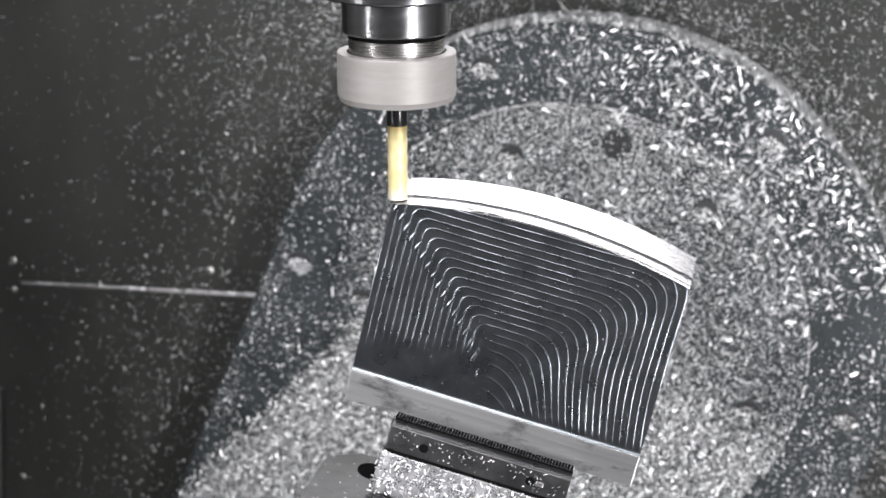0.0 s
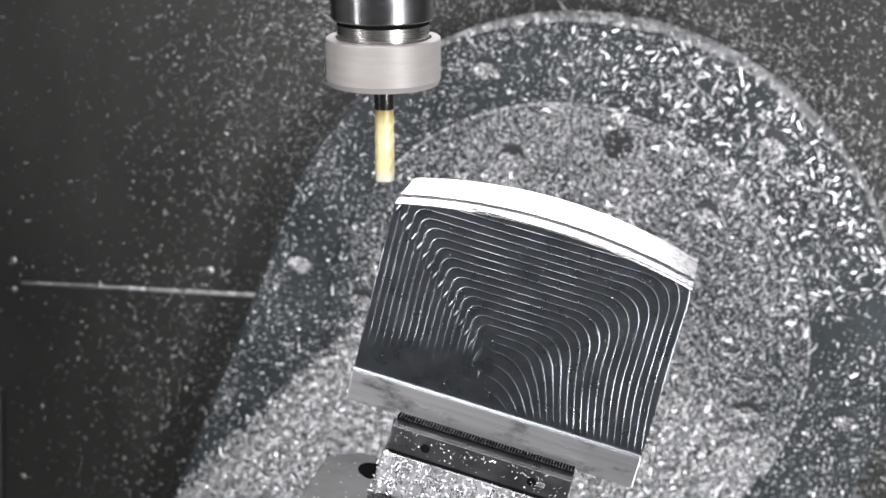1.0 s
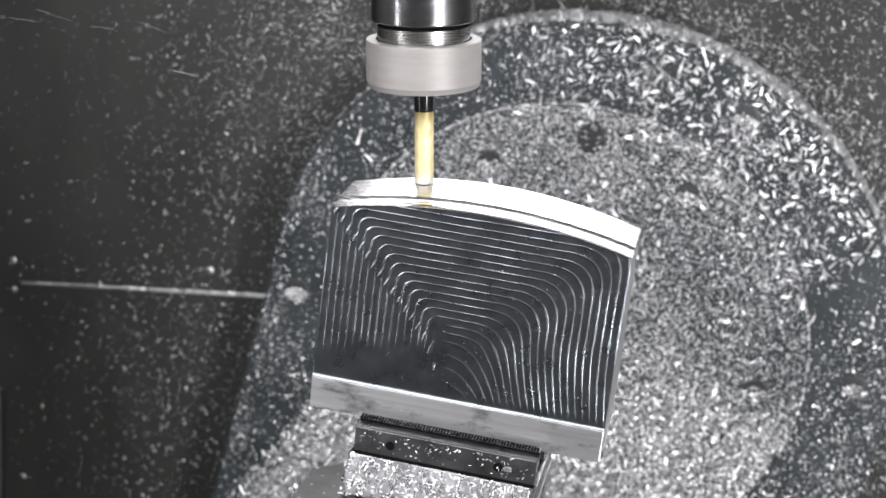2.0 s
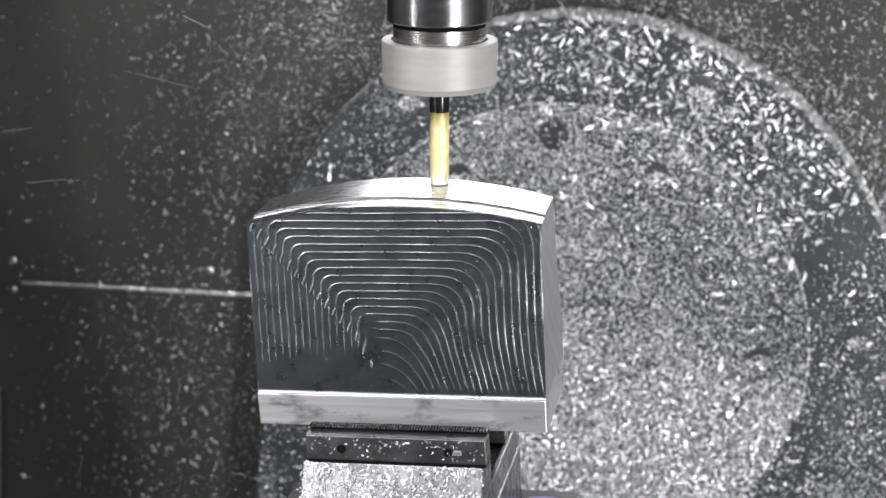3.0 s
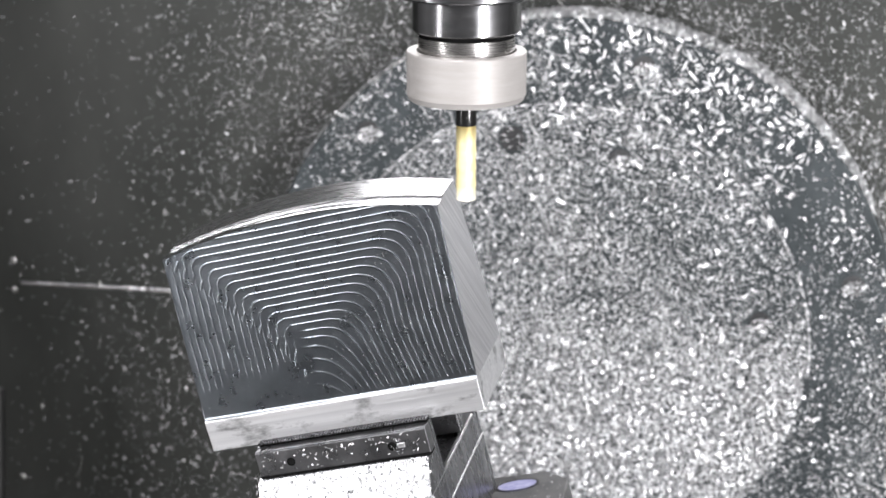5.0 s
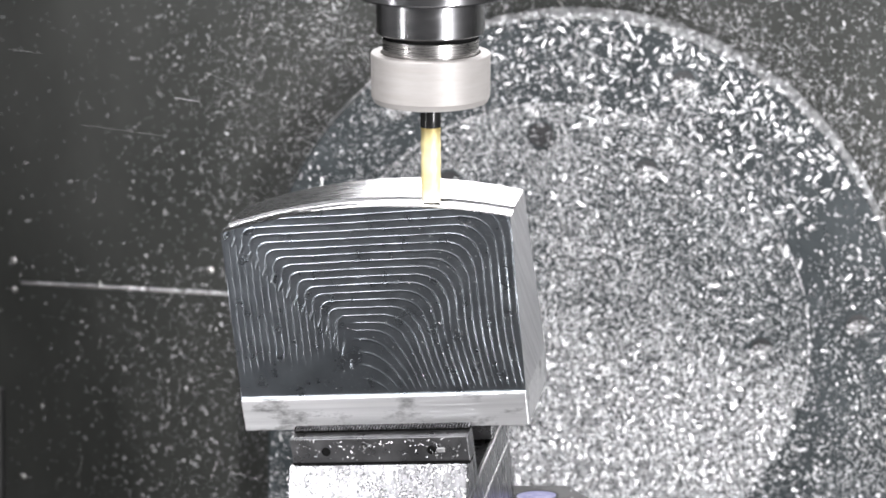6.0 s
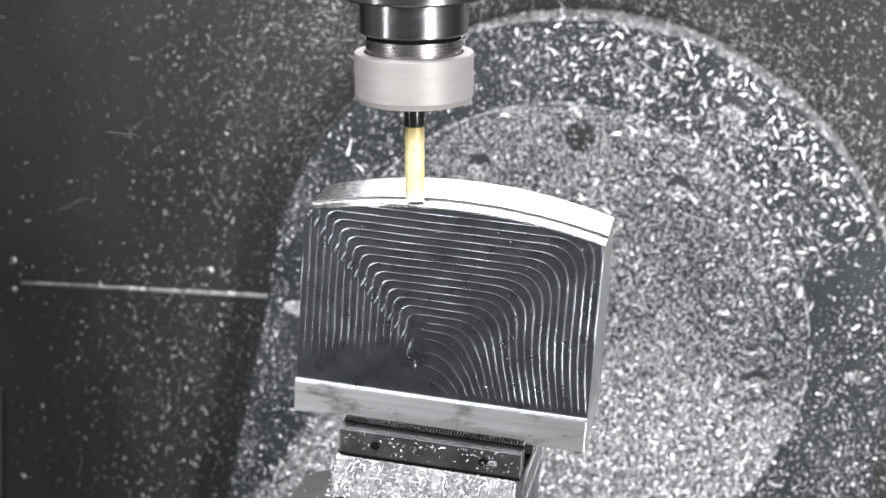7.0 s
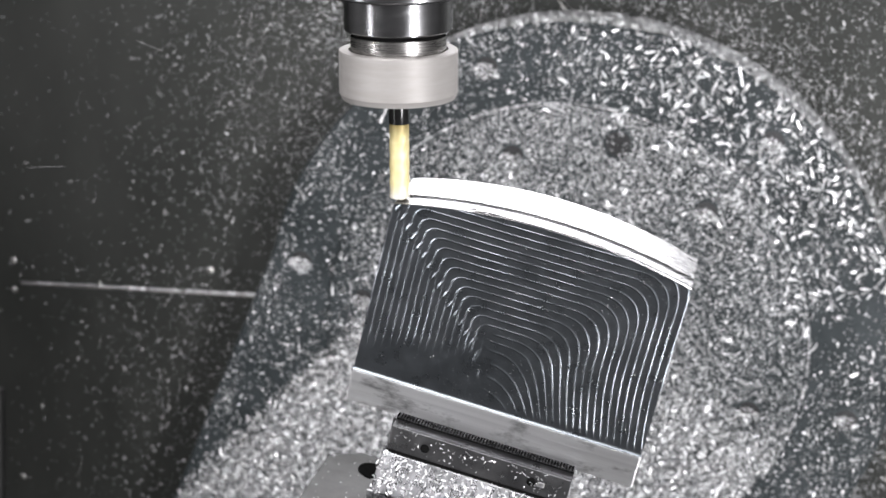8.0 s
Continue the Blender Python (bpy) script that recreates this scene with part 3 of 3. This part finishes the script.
def vise():
    v = thing("vise", pose(0, 0, Z0), "dark steel dovetail vise dusted with chips", "vise")
    # front jaw, its serrated lip and screw holes
    b = bmesh.new()
    beam(b, [(0.5415, 0.1168), (0.5415, 0.1278), (0.5425, 0.1283), (0.549, 0.1283), (0.549, 0.1168)], -0.0390, 0.0385, 0.0003)
    jaw = part("jaw", b, STEEL, v, "dark jaw with two screw holes")
    # solid lip, coloured black for the dark groove's shade
    b = bmesh.new()
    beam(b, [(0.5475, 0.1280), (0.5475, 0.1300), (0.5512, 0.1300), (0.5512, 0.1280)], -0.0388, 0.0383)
    part("grip_lip", b, BLACK, v, "lip painted black as a shaded recess under the serrated grip")
    for i in range(60):
        x = -0.0380 + i * 0.00128
        b = bmesh.new()
        prism(b, [(x, 0.1298), (x + 0.0009, 0.1298), (x + 0.00045, 0.1306)], 0.5462, 0.5505)
        part("grip_tooth", b, PALE_STEEL, v)
    b = bmesh.new()
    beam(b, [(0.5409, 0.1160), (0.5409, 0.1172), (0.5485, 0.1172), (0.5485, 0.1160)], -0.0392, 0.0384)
    part("joint", b, BLACK, v, "black strip along the joint below the jaw")
    # flat discs, painted black like the shaded inside of screw holes
    for x in (-0.0235, 0.0225):
        b = bmesh.new()
        disc_y(b, x, 0.1222, 0.5411, 0.5420, 0.0019)
        part("screw_hole", b, BLACK, v)
    b = bmesh.new()
    box(b, 0.0250, 0.0282, 0.5408, 0.5416, 0.1212, 0.1232, 0.0002)
    part("stray_chip", b, SAWN, v, "square bright chip beside the screw hole")
    # carriage of the front jaw with a sloping shoulder
    b = bmesh.new()
    beam(b, [(0.5400, 0.1163), (0.5310, 0.1015), (0.5565, 0.1015), (0.5565, 0.1280), (0.5492, 0.1280), (0.5492, 0.1163)], -0.0405, 0.0372, 0.0004)
    part("carriage", b, PALE_STEEL, v, "grey jaw carriage covered with chips")
    b = bmesh.new()
    box(b, -0.0410, 0.0366, 0.5280, 0.6262, 0.0602, 0.1012, 0.0006)
    part("body", b, PALE_STEEL, v, "grey vise body with scratched sides")
    b = bmesh.new()
    beam(b, [(0.5285, 0.1010), (0.5285, 0.1023), (0.6160, 0.1023), (0.6160, 0.1010)], 0.0352, 0.0371, 0.0003)
    part("rail_edge", b, EDGE, v, "bright edge of the vise rail")
    b = bmesh.new()
    beam(b, [(0.5290, 0.0876), (0.5290, 0.0884), (0.6255, 0.0884), (0.6255, 0.0876)], 0.0360, 0.0370, 0.0002)
    part("rail_edge", b, EDGE, v, "thin bright ridge along the vise rail")
    b = bmesh.new()
    box(b, -0.0390, 0.0366, 0.5945, 0.6255, 0.1024, 0.1278, 0.0005)
    part("rear_jaw", b, STEEL, v)
    # added block, blackens the open space between the jaws as its shade would
    b = bmesh.new()
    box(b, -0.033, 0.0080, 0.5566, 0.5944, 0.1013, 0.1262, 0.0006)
    part("gap_filler", b, BLACK, v, "black filler block for the shaded space between the jaws")
    return v


def base_plate():
    p = thing("fixture_base", pose(0, 0, Z0), "dark steel fixture base with chamfered corners under the vise", "base plate")
    b = bmesh.new()
    o = [(-0.0790, 0.50), (-0.0785, 0.624), (-0.0645, 0.6360), (0.0600, 0.6350), (0.0725, 0.622), (0.0770, 0.50)]
    vs0 = [b.verts.new((x, y, 0.032)) for x, y in o]
    vs1 = [b.verts.new((x, y, 0.060)) for x, y in o]
    b.faces.new(vs0)
    b.faces.new(vs1[::-1])
    for i in range(len(o)):
        j = (i + 1) % len(o)
        b.faces.new((vs0[i], vs1[i], vs1[j], vs0[j]))
    bmesh.ops.recalc_face_normals(b, faces=b.faces[:])
    bmesh.ops.bevel(b, geom=b.edges[:], offset=0.0008, segments=2, affect="EDGES", profile=0.5)
    part("plate", b, BASE, p)
    # no real bore: a black disc paints the shade inside it
    b = lathe(bmesh.new(), [(0.0075, 0.0), (0.0075, 0.0012)], 32)
    hole = part("counterbore", b, BLACK, p, "flat black disc painted as a counterbored bolt hole")
    hole.location = (-0.0545, 0.6205, 0.0593)
    b = lathe(bmesh.new(), [(0.010, 0.0), (0.010, 0.0004)], 32)
    ink = part("ink_mark", b, INK, p, "violet marker stroke")
    ink.location, ink.scale = (0.0475, 0.6225, 0.0599), (1.0, 0.55, 1.0)
    b = bmesh.new()
    for k in range(40):
        a0, a1 = 2 * math.pi * k / 40, 2 * math.pi * (k + 1) / 40
        b.faces.new([b.verts.new((0.0475 + q * math.cos(a), 0.6225 + 0.55 * q * math.sin(a), 0.0605)) for q, a in ((0.0096, a0), (0.0108, a0), (0.0108, a1), (0.0096, a1))])
    part("ink_outline", b, DARK_FILL, p, "dark oval outline round the ink mark")
    b = bmesh.new()
    box(b, -0.06, 0.06, 0.50, 0.60, -0.33, 0.0325, 0.002)
    part("pedestal", b, STEEL, p)
    b = bmesh.new()
    box(b, -0.06, 0.06, 0.60, FACE, -0.40, -0.32, 0.002)
    part("arm", b, STEEL, p, "arm that carries the fixture from the plate")
    r = np.random.default_rng(61)
    n = 420
    c = np.stack([r.uniform(-0.077, 0.073, n), r.uniform(0.52, 0.632, n), np.full(n, 0.0603)], 1)
    swarf("base_swarf", c, np.tile([0.0, 0.0, 1.0], (n, 1)), (0.0006, 0.0018), (0.0003, 0.0007), 0.3, CHIP, p, 62, "scattered chips on the fixture base")
    return p


def vise_swarf(v):
    r = np.random.default_rng(41)
    n = 650
    s = r.uniform(0, 1, n)
    c = np.stack([r.uniform(-0.041, 0.0375, n), 0.5399 - 0.0088 * s, 0.1162 - 0.0148 * s], 1)
    swarf("vise_swarf", c, np.tile([0.0, -0.86, 0.51], (n, 1)), (0.0008, 0.0030), (0.0003, 0.0009), 0.22, DUST, v, 42, "bright chips on the vise shoulder", 0.5)
    n = 500
    c = np.stack([r.uniform(-0.0405, 0.0365, n), np.full(n, 0.5279), 0.1010 - 0.03 * r.uniform(0, 1, n)], 1)
    swarf("front_swarf", c, np.tile([0.0, -1.0, 0.2], (n, 1)), (0.0008, 0.0026), (0.0003, 0.0009), 0.35, DUST, v, 44, "chips on the front of the vise body", 0.5)
    n = 100
    c = np.stack([r.uniform(-0.038, 0.0375, n), np.full(n, 0.5413), 0.1170 + 0.0105 * r.uniform(0, 1, n) ** 0.7], 1)
    swarf("jaw_swarf", c, np.tile([0.0, -1, 0.2], (n, 1)), (0.0005, 0.0020), (0.0002, 0.0005), 0.3, CHIP, v, 43, "scattered chips on the jaw")


# ---- spindle, holder and cutter ----
def tool_holder():
    t = thing("tool_holder", pose(0, 0.566, Z0 + 0.2245), "collet chuck in the spindle with a yellow end mill", "tool holder")
    H = 0.0415                # underside of the nut above the cutter's tip
    part("clamping_nut", lathe(bmesh.new(), [(0.012, H + 0.001), (0.0212, H), (0.0229, H + 0.0004), (0.0236, H + 0.0022), (0.0239, H + 0.0027), (0.0239, H + 0.0096),
                                             (0.0239, H + 0.0194), (0.0236, H + 0.0199), (0.0200, H + 0.0200), (0.0198, H + 0.017)]), NUT, t, "pale matt nickel clamping nut", 18)
    part("neck", lathe(bmesh.new(), [(0.0192, H + 0.012), (0.0192, H + 0.0256), (0.0155, H + 0.0260), (0.0155, H + 0.0285)]), NECK, t, "turned steel neck", 30)
    # solid ring, its black stands for the shade between neck and body
    part("gap", lathe(bmesh.new(), [(0.0150, H + 0.0257), (0.0190, H + 0.0258), (0.0190, H + 0.0274), (0.0150, H + 0.0275)]), BLACK, t, "black ring painted as the shaded gap above the neck", 30)
    part("body", lathe(bmesh.new(), [(0.0155, H + 0.0275), (0.0210, H + 0.0276), (0.0216, H + 0.0282), (0.0216, H + 0.0402), (0.0212, H + 0.0407), (0.0185, H + 0.0408), (0.0185, H + 0.0425)]), CHROME, t, "polished steel chuck body", 30)
    part("flange", lathe(bmesh.new(), [(0.0185, H + 0.0414), (0.0285, H + 0.0415), (0.0292, H + 0.0422), (0.0292, H + 0.060), (0.024, H + 0.062), (0.024, H + 0.070)]), CHROME, t, "polished steel flange", 30)
    part("spindle_nose", lathe(bmesh.new(), [(0.03, H + 0.0695), (0.045, H + 0.070), (0.048, H + 0.074), (0.048, H + 0.16), (0.07, H + 0.18), (0.07, 0.67)]), ENCLOSURE, t, "grey spindle nose", 35)
    cutter = thing("cutter", Matrix(), "", "")
    cutter.parent = t
    part("shank", lathe(bmesh.new(), [(0.0041, 0.0310), (0.0042, 0.0312), (0.0042, 0.050), (0.0041, 0.0502)], 40), SHANK, cutter, "dark carbide shank", 35)
    # four helical flutes
    b = bmesh.new()
    rings = []
    n, turns = 64, 1.1
    for k in range(61):
        z = 0.0315 * k / 60
        tw = 2 * math.pi * turns * k / 60
        ring = []
        for i in range(n):
            a = 2 * math.pi * i / n
            s = (a * 4 / (2 * math.pi)) % 1.0
            r = 0.0041 * (1 - 0.06 * math.sin(math.pi * min(1, s / 0.75)) ** 0.8 if s < 0.75 else 1.0)
            if k > 52:
                r += (0.0040 - r) * (k - 52) / 8
            ring.append(b.verts.new((r * math.cos(a + tw), r * math.sin(a + tw), z)))
        rings.append(ring)
    for p, q in zip(rings, rings[1:]):
        for i in range(n):
            b.faces.new((p[i], p[(i + 1) % n], q[(i + 1) % n], q[i]))
    b.faces.new(rings[0][::-1])
    b.faces.new(rings[-1])
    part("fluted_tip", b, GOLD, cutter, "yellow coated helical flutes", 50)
    return t, cutter


wall = enclosure()
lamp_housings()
plate = tilting_plate()
plate_swarf(plate)
wall_swarf(wall)
base = base_plate()
clamp = vise()
vise_swarf(clamp)
piece = workpiece()
holder, cutter = tool_holder()

# tilt of plate, fixture and work piece about the axis: seconds, degrees
TILT = [(0.0, 14.65), (0.1, 14.78), (0.2, 14.87), (0.4, 14.93), (1.0, 14.93), (1.2, 14.93), (1.3, 14.85), (1.4, 14.15), (1.5, 13.25), (1.6, 12.15), (1.7, 11.1),
        (2.8, 0.02), (3.0, -1.91), (3.5, -7.15), (3.9, -11.3), (4.0, -12.25), (4.1, -12.85), (4.2, -12.93), (4.7, -12.93), (5.1, -12.93), (5.2, -12.85), (5.3, -12.25), (5.4, -11.4),
        (5.8, -7.25), (6.0, -5.16), (6.5, 0.0), (7.0, 5.01), (7.5, 10.12), (8.0, 14.86)]
LEAN = 1.79                   # the fixture sits this much off the tilt's zero
# cutter tip: seconds, x, y, z above the axis
TIP = [(0, -0.0120, 0.5660, 0.2245), (0.1, -0.0136, 0.5660, 0.2245), (0.2, -0.0174, 0.5660, 0.2245), (0.3, -0.0218, 0.5670, 0.2245), (0.4, -0.0257, 0.5700, 0.2245),
       (0.5, -0.0281, 0.5740, 0.2245), (0.6, -0.0295, 0.5780, 0.2246), (0.7, -0.0296, 0.5820, 0.2249), (0.8, -0.0286, 0.5850, 0.2253), (0.9, -0.0264, 0.5870, 0.2258),
       (1.0, -0.0232, 0.5880, 0.2260), (1.1, -0.0190, 0.5880, 0.2260), (1.2, -0.0141, 0.5880, 0.2260), (1.3, -0.0107, 0.5880, 0.2260), (1.4, -0.0095, 0.5880, 0.2260),
       (1.5, -0.0088, 0.5880, 0.2260), (1.7, -0.0077, 0.5880, 0.2260), (2.8, -0.0006, 0.5880, 0.2260), (3.0, 0.0007, 0.5880, 0.2260), (3.5, 0.0041, 0.5880, 0.2260),
       (4.0, 0.0073, 0.5880, 0.2262), (4.1, 0.0082, 0.5880, 0.2262), (4.2, 0.0103, 0.5880, 0.2263), (4.3, 0.0139, 0.5870, 0.2264), (4.4, 0.0179, 0.5840, 0.2266),
       (4.5, 0.0211, 0.5800, 0.2267), (4.6, 0.0225, 0.5760, 0.2267), (4.7, 0.0224, 0.5730, 0.2266), (5.0, 0.0164, 0.5670, 0.2257), (5.4, 0.0068, 0.5660, 0.2248),
       (5.8, 0.0031, 0.5660, 0.2245), (6.0, 0.0020, 0.5660, 0.2245), (6.5, -0.0014, 0.5660, 0.2245), (7.0, -0.0048, 0.5660, 0.2245), (7.5, -0.0080, 0.5660, 0.2248), (8.0, -0.0112, 0.5660, 0.2252)]


def flying_chip():
    """A curled sliver about 2 mm long."""
    b = bmesh.new()
    rows = [[b.verts.new((0.0004 * math.sin(2.2 * u) + dx, dy, 0.0011 * u)) for dx, dy in ((0, -0.0004), (0.00025, 0), (0, 0.0004), (-0.00025, 0))] for u in np.linspace(-1, 1, 9)]
    for p, q in zip(rows, rows[1:]):
        for i in range(4):
            b.faces.new((p[i], p[(i + 1) % 4], q[(i + 1) % 4], q[i]))
    b.faces.new(rows[0][::-1])
    b.faces.new(rows[-1])
    return tagged(new("flying_chip", mesh_of("flying_chip", b, FLYING, 60)), "curled aluminium chip thrown off by the cutter", "metal chip", "flying chips")


def tip_at(t):
    cols = np.array(TIP)
    return Vector([float(np.interp(t, cols[:, 0], cols[:, k])) for k in (1, 2, 3)])


first = flying_chip()
CHIPS = [first] + [copy_thing(first, Matrix()) for _ in range(209)]


def motions():
    r = np.random.default_rng(77)
    starts = np.concatenate([np.linspace(1.15, 4.0, 110), np.linspace(5.35, 7.9, 100)])
    for ob, t0 in zip(CHIPS, starts):
        # it sits at the cutter until it is cut loose, then flies off in an arc
        t0 = round(float(t0 + r.uniform(-0.04, 0.04)) * 30) / 30
        a0 = r.uniform(0, 360)
        rows = [(t, pose(*(tip_at(t) + Vector((0, 0, Z0 + 0.004))))) for t in (0.0, *[q[0] for q in TIP if 0 < q[0] < t0 - 0.05], t0)]
        v = Vector((-r.uniform(0.9, 1.9), r.uniform(0.05, 0.75), r.uniform(0.0, 0.75)))
        p0 = tip_at(t0) + Vector((0, 0, Z0 + 0.004))
        end = min(0.66, 0.42 / v.y)
        for k in range(1, 9):
            dt = end * k / 8
            rows.append((t0 + dt, pose(p0.x + v.x * dt, p0.y + v.y * dt, p0.z + v.z * dt - 1.6 * dt * dt, a0 * k / 8, 70 * k, 50 * k)))
        p = rows[-1][1].translation
        rows.append((t0 + end + 0.5, pose(p.x - 0.02, p.y - 0.02, Z0 - 0.598, a0, 560, 400)))
        if rows[-1][0] < 8.0:
            rows.append((8.0, rows[-1][1]))
        walk(ob, rows)
    turn = [(t, pose(0, 0, Z0, 0, a - LEAN, 0)) for t, a in TILT]
    for ob in (plate, base, clamp, piece):
        walk(ob, turn)
    walk(holder, [(t, pose(x, y, Z0 + z)) for t, x, y, z in TIP])
    walk(cutter, [(k / 30, pose(0, 0, 0, 0, 0, -82 * k)) for k in range(241)])


motions()
